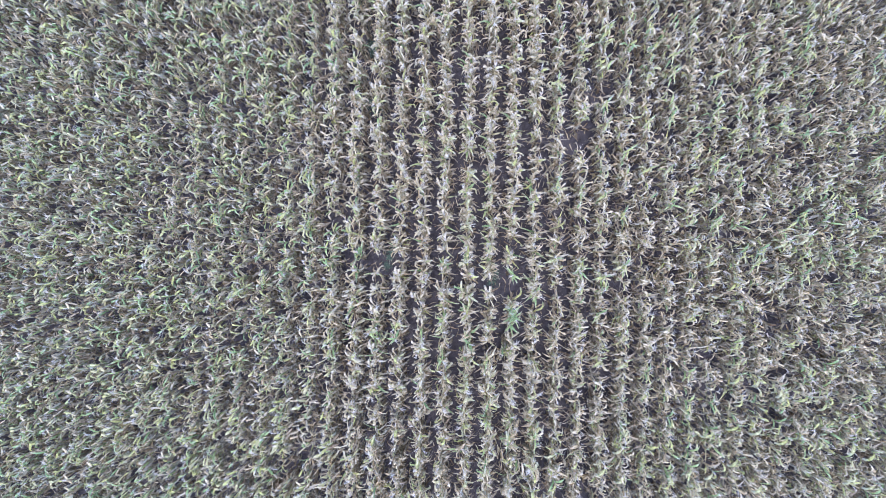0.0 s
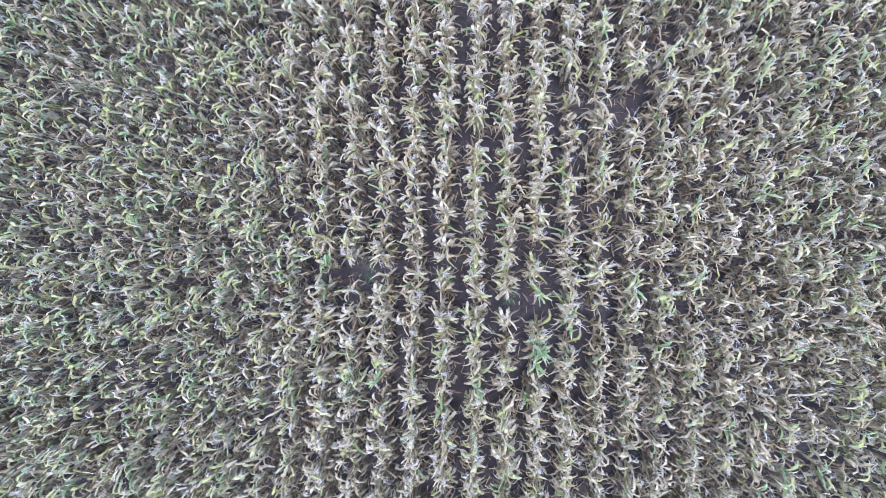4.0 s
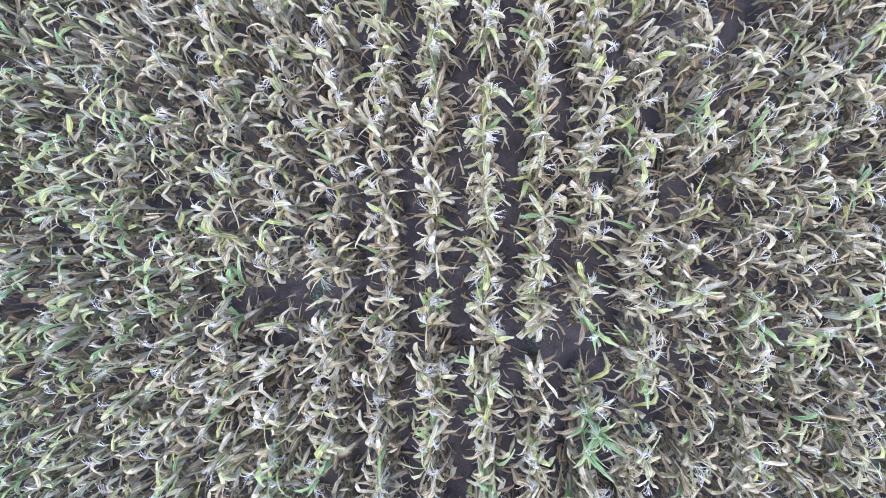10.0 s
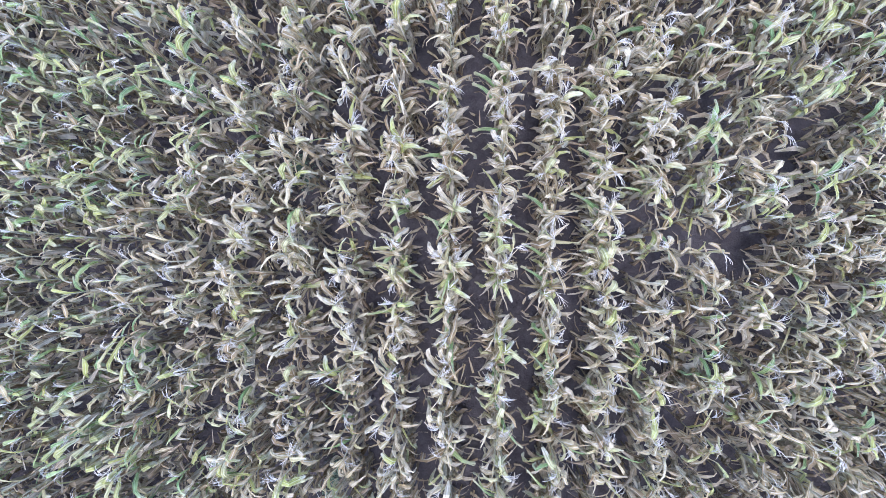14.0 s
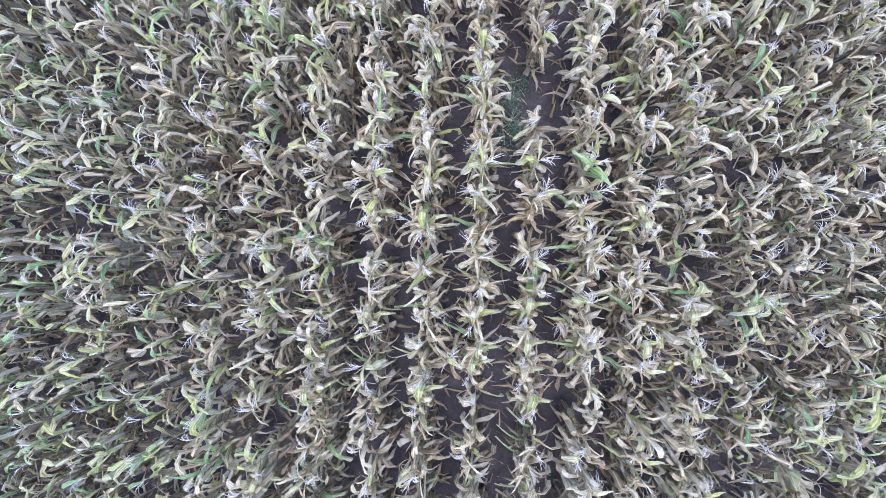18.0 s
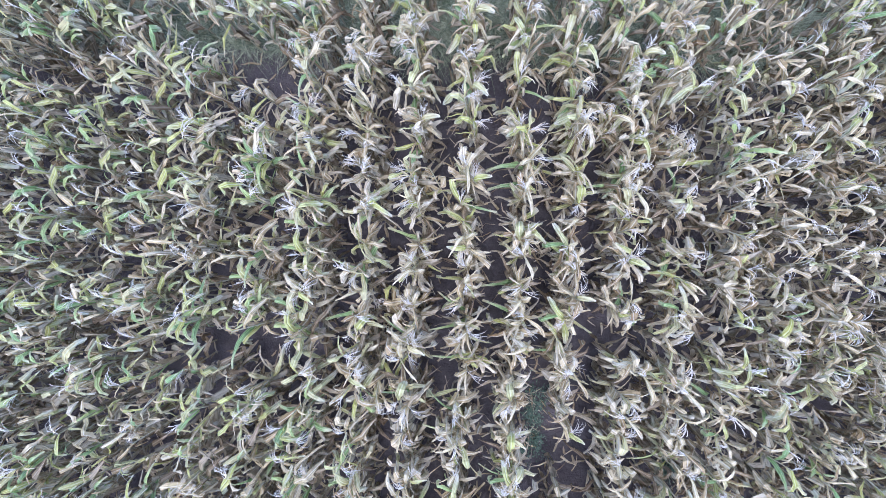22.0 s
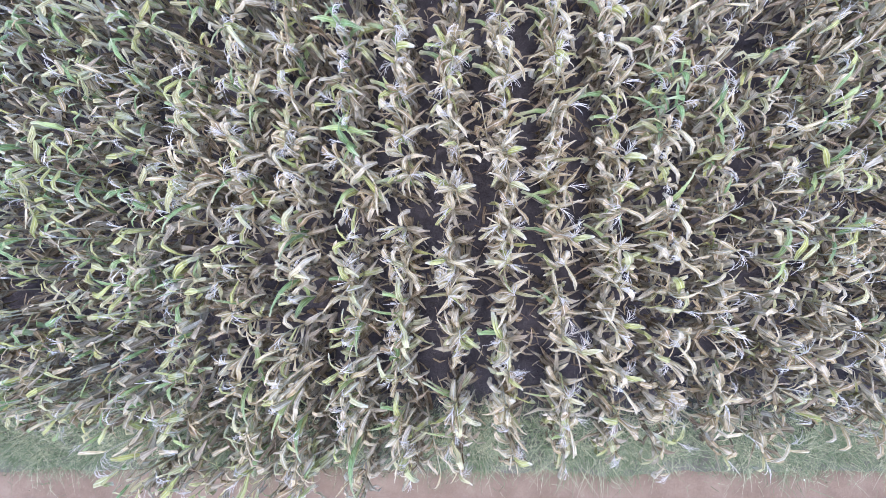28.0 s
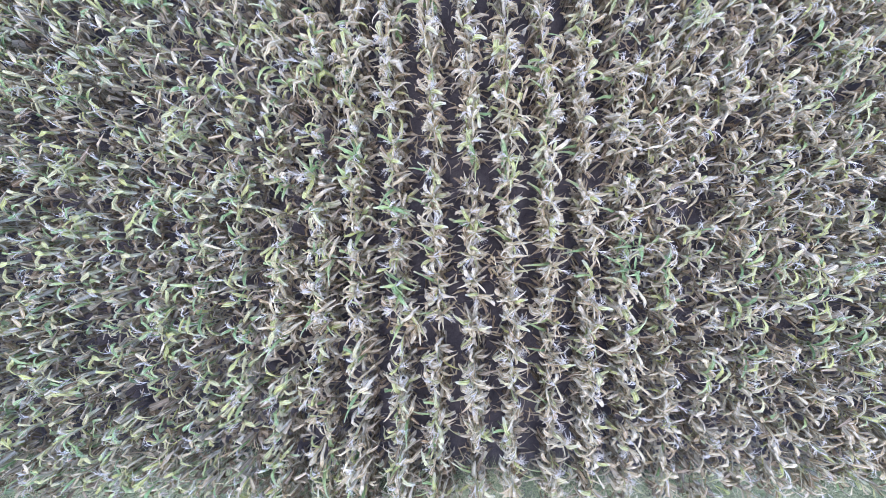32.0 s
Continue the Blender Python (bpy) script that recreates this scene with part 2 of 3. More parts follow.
def leaf(length, width, rise, bend, kink, twist, blunt, n, wander=0.28, cols=3):
    """A maize leaf along +x from the origin: it rises, arches over, may be kinked, wanders sideways, and is folded along its midrib.
    blunt: how wide its torn end still is."""
    s = np.linspace(0, 1, n + 1)
    ang = rise - bend * s ** 1.3
    if kink > 0:
        ang = np.where(s > kink, rng.uniform(-1.2, -0.4) - (s - kink) * rng.uniform(0.5, 5.0), ang)
    ang = np.maximum(ang, -2.7)
    psi = np.concatenate([[0], np.cumsum(rng.normal(0, wander, n))])
    w = width * (0.66 + 0.34 * np.sin(np.pi * np.minimum(1, s * 1.1 + 0.12))) * (1 - (1 - blunt) * s ** 2.8)
    tw = twist * s ** 1.5 + np.cumsum(rng.normal(0, 0.14, n + 1))
    return blade(s, length, ang, psi, w, tw, rng.uniform(0.0, 0.45) + 0.3 * s, cols)


def blade(s, length, ang, psi, w, tw, fold, cols):
    """The sheet of a leaf along its midrib: folded, fluted along its veins, with undulating margins and a ragged end."""
    n = len(s) - 1
    t = np.stack([np.cos(ang) * np.cos(psi), np.cos(ang) * np.sin(psi), np.sin(ang)], 1)
    mid = np.concatenate([np.zeros((1, 3)), np.cumsum(t[:-1] * (length * np.diff(s))[:, None], axis=0)])
    side = np.stack([-np.sin(psi), np.cos(psi), np.zeros(n + 1)], 1)
    up = np.cross(t, side)
    S = np.cos(tw)[:, None] * side + np.sin(tw)[:, None] * up
    U = -np.sin(tw)[:, None] * side + np.cos(tw)[:, None] * up
    h = w * 0.5
    us = np.linspace(-1, 1, cols)
    flute = rng.uniform(0.08, 0.22)
    lines = []
    for j, u in enumerate(us):
        rag = 1 + rng.normal(0, 0.20, n + 1) * (abs(u) > 0.9)
        wave = rng.uniform(0.05, 0.34) * np.sin(s * rng.uniform(7, 14) + rng.uniform(0, 6.28)) * (abs(u) > 0.9)
        ridge = flute if cols > 3 and j % 2 else 0.0
        line = mid + S * (u * h * np.cos(fold) * rag)[:, None] + U * (h * (ridge + wave - abs(u) * np.sin(fold)))[:, None]
        line[-1] += t[-1] * w[-1] * rng.uniform(-0.9, 0.5) * (abs(u) > 0.2)
        lines.append(line)
    v = np.stack(lines, 1).reshape(-1, 3)
    uv = np.stack(np.broadcast_arrays(us[None] * 0.5 + 0.5, s[:, None]), -1).reshape(-1, 2)
    return v, strip_faces(n + 1, cols), uv


def folded_leaf(length, width, rise, fall, kink, curl, n, cols=3):
    """A drying maize leaf along +x: it stands up from the stalk as a broad ribbon, breaks over at a kink, and hangs to a torn end."""
    s = np.linspace(0, 1, n + 1)
    q = np.clip((s - kink) / 0.20 + 0.5, 0, 1)
    hook = rng.uniform(-0.6, 2.6)
    ang = (rise - 0.55 * s) * (1 - q) + (fall - hook * (s - kink)) * q + rng.normal(0, 0.17, n + 1)
    psi = rng.normal(0, 0.45) * s + q * rng.normal(0, 0.6) + np.cumsum(rng.normal(0, 0.09, n + 1))
    w = width * (0.46 + 0.54 * np.clip(s / 0.28, 0, 1)) * (1 - np.clip((s - 0.72) / 0.28, 0, 1) ** 1.8 * rng.uniform(0.1, 0.7))
    tw = rng.normal(0, 0.35) + curl * q * s + np.cumsum(rng.normal(0, 0.20, n + 1))
    return blade(s, length, ang, psi, w, tw, rng.uniform(0.1, 0.55) + 0.5 * q * rng.random(), cols)


def limp_leaf(length, width, rise, fall, kink, curl, n):
    """A withered maize leaf along +x: a narrow neck that rises, a crumpled blade that folds over and hangs, and a torn, curling end."""
    s = np.linspace(0, 1, n + 1)
    ang = np.where(s < kink, rise - 0.5 * s, fall) + rng.normal(0, 0.22, n + 1)
    ang[-2:] -= rng.uniform(-0.3, 1.1)
    psi = np.concatenate([[0], np.cumsum(rng.normal(0, 0.17, n))])
    q = np.clip((s - 0.05) / 0.6, 0, 1)
    w = width * (0.4 + 0.6 * q * q * (3 - 2 * q)) * (1 - np.clip((s - 0.8) / 0.2, 0, 1) * rng.uniform(0.1, 0.6))
    tw = rng.normal(0, 0.35) + curl * s ** 2 + np.cumsum(rng.normal(0, 0.2, n + 1))
    return blade(s, length, ang, psi, w, tw, np.full(n + 1, rng.uniform(0.1, 0.75)), 3)


def turned(v, az, at):
    c, s = math.cos(az), math.sin(az)
    return v @ np.array([[c, s, 0], [-s, c, 0], [0, 0, 1.0]]) + np.asarray(at)


def maize(mood, fine):
    """One maize plant as a list of parts (name, vertices, quads, uvs, material): mood 0 dry, 1 half dry, 2 green, 3 dead."""
    parts = []
    height = rng.uniform(1.66, 1.90)
    nod = rng.uniform(0.08, 0.40) if mood in (0, 3) else rng.uniform(0.03, 0.25)
    na = rng.uniform(0, 6.28)
    lean = np.array([0.15 * nod * math.cos(na), nod * math.sin(na)])
    k = 5 if fine else 4
    hs = np.linspace(0, height, k)
    axis = np.stack([lean[0] * (hs / height) ** 3, lean[1] * (hs / height) ** 3, hs - 0.35 * nod * (hs / height) ** 5], 1)

    def at(h):
        return np.array([np.interp(h, hs, axis[:, i]) for i in range(3)])

    v, f, uv = tube(axis, np.linspace(0.0155, 0.007, k), 5 if fine else 3)
    parts.append(("stalk", v, f, uv, STK))
    az = rng.uniform(-0.4, 0.4)
    n, low, cols = (6, 4, 5) if fine else (5, 2, 3)
    # withered leaves hanging round the lower stalk
    for i in range(int(rng.integers(9, 12)) if fine else 11):
        h = 0.22 + 1.12 * (i + rng.random()) / 11
        a = az + (i % 2) * math.pi + math.pi / 2 * (rng.random() < 0.5) + rng.normal(0, 0.5)
        length, width = rng.uniform(0.34, 0.64), rng.uniform(0.07, 0.125) * (1 if fine else 1.15)
        mat = BRN if rng.random() < (0.94 if h < 0.85 else 0.76) else DRY if rng.random() < 0.8 else YEL
        hangs = rng.random()
        if hangs < 0.66:
            lf = limp_leaf(length, width, rng.uniform(0.4, 1.2), rng.uniform(-1.65, -1.25), rng.uniform(0.10, 0.28), rng.normal(0, 0.9), low)
        elif hangs < 0.9:
            lf = leaf(length, width * 0.8, rng.uniform(0.4, 1.1), rng.uniform(2.2, 3.4), 0, rng.normal(0, 1.2), 0.5, low)
        else:
            lf = leaf(length * 1.1, width * 0.5, rng.uniform(0.2, 0.9), rng.uniform(0.8, 2.0), 0, rng.normal(0, 1.6), 0.4, low, 0.4)
        parts.append(("leaf", turned(lf[0], a, at(h)), lf[1], lf[2], mat))
    # the upper leaves: broad ribbons that stand up and break over
    count = int(rng.integers(7, 10)) if fine else 7
    for i in range(count):
        q = i / (count - 1)
        h = 1.0 + (height - 1.03) * q ** 0.8
        way = rng.random()
        in_row = 0.30 if way < 0.50 else 0.0
        a = az + (math.pi / 2 if way < 0.25 else -math.pi / 2 if way < 0.50 else math.pi if way < 0.82 else 0.0) + rng.normal(0, 0.6)
        length = (0.74 - 0.25 * q) * rng.uniform(0.65, 1.15) * (1.0 if fine else 0.9)
        width = rng.uniform(0.055, 0.118) * (1 - 0.12 * q) * (1.0 if fine else 0.9)
        dry, yellow = ((0.74, 0.95) if q < 0.4 else (0.88, 0.985), (0.34, 0.76) if q < 0.4 else (0.54, 0.90), (0.14, 0.46) if q < 0.4 else (0.24, 0.58), (0.40, 0.43) if q < 0.4 else (0.62, 0.65))[mood]
        pick = rng.random()
        mat = DRY if pick < dry else YEL if pick < yellow else GRN if mood < 3 else BRN
        look_of = rng.random()
        if mat == GRN and look_of < 0.45:
            lf = leaf(length * 0.95, width * 0.9, rng.uniform(0.95, 1.4), rng.uniform(1.2, 2.6), 0, rng.normal(0, 0.5), rng.uniform(0.5, 1.0), n, 0.09, cols)
        elif look_of < 0.56:
            lf = folded_leaf(length, width, rng.uniform(0.95, 1.45) - 0.16 * q - in_row - (0.0 if fine else 0.18), rng.uniform(-1.75, -1.0) + 0.12 * q + in_row, rng.uniform(0.26, 0.56), rng.normal(0, 0.7), n, cols)
        elif look_of < 0.76:
            lf = limp_leaf(length * 0.9, width * 0.9, rng.uniform(0.9, 1.4) - in_row, rng.uniform(-1.6, -0.9) + in_row, rng.uniform(0.3, 0.6), rng.normal(0, 0.9), n)
        else:
            lf = leaf(length * rng.uniform(0.6, 1.0), width * rng.uniform(0.16, 0.42), rng.uniform(0.5, 1.3), rng.uniform(2.2, 5.0), 0, rng.normal(0, 0.9), rng.uniform(0.25, 0.8), n, 0.22)
        parts.append(("leaf", turned(lf[0], a, at(h)), lf[1], lf[2], mat))
    # ear in its husk
    if fine and rng.random() < 0.6:
        eh, ea = rng.uniform(0.8, 1.05), rng.uniform(0, 6.28)
        hang = rng.uniform(-1.2, 0.9)
        d = np.array([math.cos(ea) * math.cos(hang), math.sin(ea) * math.cos(hang), math.sin(hang)])
        pts = at(eh) + d * np.linspace(0.01, 0.24, 5)[:, None]
        v, f, uv = tube(pts, [0.012, 0.027, 0.029, 0.021, 0.004], 5)
        parts.append(("ear", v, f, uv, HSK))
    # tassel: a leaning rachis and a comb of side branches that hook over to one side
    if rng.random() < 0.86:
        tv, tf, tu, base = [], [], [], 0
        top = at(height) - np.array([0, 0, 0.02])
        wind, raise_by = rng.uniform(0, 6.28), rng.uniform(0.3, 1.3)
        stem = np.array([math.cos(wind) * math.cos(raise_by), math.sin(wind) * math.cos(raise_by), math.sin(raise_by)])
        curl = rng.uniform(2.0, 5.2)
        for b in range(int(rng.integers(7, 11)) if fine else 5):
            ba = wind + rng.normal(0, 0.5) if b else wind
            ln = rng.uniform(0.15, 0.27) if b else 0.30
            e, drop = (raise_by, curl * 0.5) if b == 0 else (rng.uniform(0.3, 1.3), curl * rng.uniform(0.7, 1.2))
            q = np.linspace(0, 1, 5 if fine else 4)
            an = e - drop * q
            st = ln / (len(q) - 1)
            px, pz = np.concatenate([[0], np.cumsum(np.cos(an[:-1]) * st)]), np.concatenate([[0], np.cumsum(np.sin(an[:-1]) * st)])
            o = top + stem * 0.017 * b
            pts = o + np.stack([px * math.cos(ba), px * math.sin(ba), pz], 1)
            v, f, uv = tube(pts, np.linspace(0.0036, 0.0020, len(q)), 3)
            tv.append(v), tf.append(f + base), tu.append(uv)
            base += len(v)
        parts.append(("tassel", np.concatenate(tv), np.concatenate(tf), np.concatenate(tu), TAS))
    return parts


def flat(parts):
    """All parts of a plant as one set of arrays."""
    vs, fs, us, ms, base = [], [], [], [], 0
    for _, v, f, uv, m in parts:
        vs.append(v), fs.append(f + base), us.append(uv), ms.append(np.full(len(f), m))
        base += len(v)
    return np.concatenate(vs), np.concatenate(fs), np.concatenate(us), np.concatenate(ms)


def join(items):
    vs, fs, us, ms, base = [], [], [], [], 0
    for v, f, u, m in items:
        vs.append(v), fs.append(f + base), us.append(u), ms.append(m)
        base += len(v)
    return np.concatenate(vs), np.concatenate(fs), np.concatenate(us), np.concatenate(ms)


# ---- the ground, one sheet to the horizon ----
SLOPE = -0.033          # the track runs a little askew to the rows


def along(x, y0):
    """y of a line beside the track, y0 at x = -0.7."""
    return y0 + SLOPE * (x + 0.7)


gx = np.concatenate([[-900, -300, -100, -40], np.arange(-21, 21.1, 0.35), [40, 100, 300, 900]])
gy = np.concatenate([[-900, -300, -100, -55], np.arange(-40, 13.1, 0.35), [30, 100, 300, 900]])
GX, GY = np.meshgrid(gx, gy)
GZ = np.zeros_like(GX)
near_zone = (np.abs(GX) < 21) & (GY > -40) & (GY < 13)
GZ[near_zone] += rng.normal(0, 0.012, near_zone.sum())
in_road = (GY < along(GX, -2.9)) & (GY > along(GX, -5.9))
GZ[in_road] = -0.04
gv = np.stack([GX.ravel(), GY.ravel(), GZ.ravel()], 1)
ground = new("ground", mesh_from("ground", gv, strip_faces(len(gy), len(gx)), [SOIL]))
tagged(ground, "dark bare lumpy soil between the maize rows", "ground", kind="structure")


def bend(x, y0):
    """The near wheel track swings towards the far one past x = -4.5."""
    return np.where((x < -4.5) & (y0 < -4.5) & (y0 > -5.6), 0.35 * np.minimum(1.0, ((x + 4.5) / 4.5) ** 2), 0.0)


def earth_strip(name, y_far, y_near, mat, label, lift=0.0):
    """A worn wheel track: a shallow strip with ragged edges that dip under the soil."""
    xs = np.arange(-30, 30.01, 0.12)
    n = len(xs)
    wob = lambda: np.convolve(rng.normal(0, 0.11, n + 16), np.ones(9) / 9, "same")[8:-8]
    far, close = along(xs, y_far) + wob() + bend(xs, y_far), along(xs, y_near) + wob() + bend(xs, y_near)
    q = np.linspace(0, 1, 8)
    Y = far[:, None] * (1 - q) + close[:, None] * q
    prof = np.array([-0.03, 0.026, 0.022, 0.014, 0.012, 0.02, 0.026, -0.03]) + lift
    Z = prof[None] + rng.normal(0, 0.003, (n, 8)) * (np.abs(prof - lift) < 0.029)
    X = np.repeat(xs[:, None], 8, 1)
    ob = new(name, mesh_from(name, np.stack([X, Y, Z], -1).reshape(-1, 3), strip_faces(n, 8), [mat]))
    return tagged(ob, label, "dirt track", kind="structure")


earth_strip("road", -2.8, -5.95, GREY_EARTH, "dusty grey-brown earth of the farm track and its verges", 0.0)
earth_strip("road_track_far", -3.30, -4.10, PALE_EARTH, "pale sandy wheel track beside the verge grass", 0.034)
earth_strip("road_track_near", -4.86, -5.40, RED_EARTH, "reddish earth wheel track beside the maize field", 0.034)


# ---- grass, as blades ----
def blades(name, y_far, y_near, per_m2, tall, wide, mat, label, x0=-13.0, x1=12.0, flop=0.9, clump=0.5, stray=0.10, tuft=0.09):
    area = (x1 - x0) * abs(y_far - y_near)
    n = int(area * per_m2)
    k = max(1, n // 40)
    tx, tq, pick = rng.uniform(x0, x1, k), rng.uniform(0, 1, k), rng.integers(0, k, n * 2)
    x = tx[pick] + rng.normal(0, tuft, n * 2)
    q = np.clip(tq[pick] + rng.normal(0, tuft, n * 2) / abs(y_far - y_near), 0, 1)
    keep = np.array([noise.noise(Vector((a * 1.1, b * 2.5, y_far * 3))) for a, b in zip(x, q)]) + rng.normal(0, 0.35, n * 2) > -clump
    x, q = x[keep][:n], q[keep][:n]
    n = len(x)
    y = along(x, y_far) * (1 - q) + along(x, y_near) * q + rng.normal(0, stray, n)
    big = np.array([noise.noise(Vector((a * 0.7, b * 0.9, 5))) for a, b in zip(x, y)])
    rim = np.minimum(np.abs(y - along(x, -3.38)), np.abs(y - along(x, -5.35)))
    h, az = tall * (1 + 0.6 * big) * rng.uniform(0.35, 1.15, n) * (0.3 + 0.7 * np.minimum(1, rim / 0.45)), rng.uniform(0, 6.283, n)
    s = np.array([0.0, 0.6, 1.0])
    fl = flop * rng.uniform(0.2, 1.3, n)
    out = h[:, None] * fl[:, None] * s ** 2
    up = h[:, None] * (s * (1 - 0.42 * np.minimum(fl, 1.9)[:, None] * s)) + 0.004
    cx, cy = np.cos(az)[:, None], np.sin(az)[:, None]
    w = wide * rng.uniform(0.6, 1.3, n)[:, None] * np.array([1, 0.8, 0.15])
    P = np.stack([x[:, None] + cx * out, y[:, None] + cy * out, up], -1)
    S = np.stack([-cy * w, cx * w, np.zeros_like(w)], -1)
    v = np.stack([P - S, P + S], 2).reshape(-1, 3)
    f = (np.arange(n)[:, None, None] * 6 + strip_faces(3, 2)[None]).reshape(-1, 4)
    ob = new(name, mesh_from(name, v, f, [mat]))
    return tagged(ob, label, "grass", kind="stuff")


blades("verge_grass", -1.9, -3.34, 1100, 0.42, 0.0040, GREEN_GRASS, "green verge grass, tangled and knee high", x1=-5.3, flop=1.9, tuft=0.14)
blades("verge_grass", -2.35, -3.36, 1100, 0.42, 0.0040, GREEN_GRASS, "green and straw verge grass, tangled and knee high", x0=-5.4, flop=1.9, tuft=0.14)
blades("verge_grass_near", -5.36, -6.7, 1700, 0.42, 0.0036, GREY_GRASS, "grey dry verge grass, thin and tangled", flop=2.1, tuft=0.16)
blades("strip_grass", -4.05, -4.86, 2400, 0.15, 0.0027, SHORT_GRASS, "short grey-green grass between the wheel tracks", flop=0.45, clump=0.8, stray=0.09, tuft=0.3)
blades("track_grass", -3.4, -5.4, 130, 0.06, 0.0028, SHORT_GRASS, "sparse short tufts growing in the wheel tracks", flop=0.9, clump=0.1)


blades("rut_grass", -4.80, -5.42, 500, 0.10, 0.0028, SHORT_GRASS, "low tufts overgrowing the reddish wheel track", flop=0.8, clump=0.15, stray=0.06, tuft=0.2)


# ---- weeds, stick and stone on the track ----
def weed_bush(x, y, rx, ry, h, count, pale, label):
    """A low spreading weed: branching stems, small leaves and, on some, pale seed heads."""
    root = new("weed_bush")
    root.location = (x, y, 0)
    tagged(root, label, "weed", "weeds along the track")
    lobes = [(rx * 0.75 * rng.uniform(-1, 1), ry * 0.75 * rng.uniform(-1, 1), rng.uniform(0.5, 0.85), rng.uniform(0.5, 1.0)) for _ in range(6)]
    tv, tf, base = [], [], 0
    for _ in range(14):
        a, r = rng.uniform(0, 6.28), math.sqrt(rng.random())
        end = np.array([rx * r * math.cos(a), ry * r * math.sin(a), h * rng.uniform(0.5, 1.0) * (1 - 0.4 * r)])
        q = np.linspace(0, 1, 4)[:, None]
        pts = end * np.concatenate([q, q, q ** 0.7], 1)
        v, f, _u = tube(pts, [0.005, 0.004, 0.003, 0.0015], 4)
        tv.append(v), tf.append(f + base)
        base += len(v)
    st = new("stem", mesh_from("stem", np.concatenate(tv), np.concatenate(tf), [STALK]))
    st.parent = root

    def scatter(name, n, size, mat, lift):
        pick = rng.integers(0, len(lobes), n)
        lx, ly, lr, lh = np.array(lobes)[pick].T
        a, r = rng.uniform(0, 6.28, n), np.abs(rng.normal(0, 0.55, n))
        c = np.stack([lx + rx * lr * r * np.cos(a), ly + ry * lr * r * np.sin(a), np.maximum(0.02, h * lh * (1 - 0.35 * np.minimum(r, 1.6) ** 2) * rng.uniform(0.35, 1.0, n) + lift)], 1)
        d = rng.normal(0, 1, (n, 3)) * np.array([1, 1, 0.35])
        d /= np.linalg.norm(d, axis=1)[:, None]
        e = np.cross(d, rng.normal(0, 0.4, (n, 3)) + np.array([0, 0, 1.0]))
        e /= np.linalg.norm(e, axis=1)[:, None]
        sz = size * rng.uniform(0.6, 1.3, (n, 1))
        v = np.stack([c, c + d * sz * 0.5 + e * sz * 0.28, c + d * sz, c + d * sz * 0.5 - e * sz * 0.28], 1).reshape(-1, 3)
        o = new(name, mesh_from(name, v, np.arange(n * 4).reshape(-1, 4), [mat]))
        o.parent = root
        tagged(o, kind="stuff")

    scatter("foliage", count, 0.04, WEED, 0.0)
    if pale:
        scatter("seed_fluff", pale, 0.015, PALE_WEED, 0.03)


weed_bush(2.28, -4.30, 0.28, 0.20, 0.26, 800, 0, "dark green bushy weed between the wheel tracks")
weed_bush(5.12, -4.53, 0.62, 0.30, 0.28, 1300, 2200, "spreading weed flecked with pale seed heads")
weed_bush(3.8, -4.56, 0.55, 0.24, 0.14, 600, 1100, "low weed flecked with pale seed heads")
weed_bush(-6.7, -4.2, 0.95, 0.28, 0.18, 1500, 1700, "spreading weed flecked with pale seed heads")
weed_bush(-4.8, -4.28, 0.75, 0.26, 0.10, 900, 160, "low green weed in the short grass")
weed_bush(-3.2, -4.3, 0.75, 0.24, 0.10, 900, 80, "low green weed in the short grass")
weed_bush(1.78, -4.12, 0.18, 0.10, 0.12, 160, 0, "small green weed at the edge of the sandy track")
weed_bush(6.7, -4.6, 0.5, 0.26, 0.12, 700, 60, "low green weed in the short grass")
weed_bush(-8.6, -4.2, 0.8, 0.28, 0.12, 900, 200, "low green weed in the short grass")
weed_bush(-7.2, -5.5, 0.9, 0.25, 0.22, 900, 0, "dark green weed among grey verge grass")
weed_bush(-5.0, -5.6, 0.7, 0.2, 0.2, 600, 0, "dark green weed among grey verge grass")
weed_bush(3.7, -5.6, 0.22, 0.18, 0.4, 260, 0, "upright green weed among grey verge grass")
weed_bush(8.0, -4.65, 0.8, 0.28, 0.16, 900, 100, "spreading green weed between the wheel tracks")

sv, sf, su = tube([(-3.31, -3.77, 0.055), (-3.23, -3.765, 0.06), (-3.13, -3.772, 0.055), (-3.09, -3.77, 0.055)], [0.006, 0.010, 0.009, 0.004], 6)
tagged(new("stick", mesh_from("stick", sv, sf, [BONE])), "short bleached stick lying on the sandy track", "stick")


def stone(x, y, z, r, label):
    bm = bmesh.new()
    bmesh.ops.create_icosphere(bm, subdivisions=2, radius=r)
    for v in bm.verts:
        v.co *= 1 + 0.3 * noise.noise(v.co * (1.6 / r))
        v.co.z *= 0.65
    me = bpy.data.meshes.new("stone")
    bm.to_mesh(me)
    bm.free()
    me.materials.append(BONE)
    o = new("stone", me)
    o.location = (x, y, z)
    tagged(o, label, "stone")


stone(1.52, -4.0, 0.07, 0.036, "small white stone at the edge of the track")
stone(5.5, -3.68, 0.055, 0.016, "small pale stone on the sandy track")

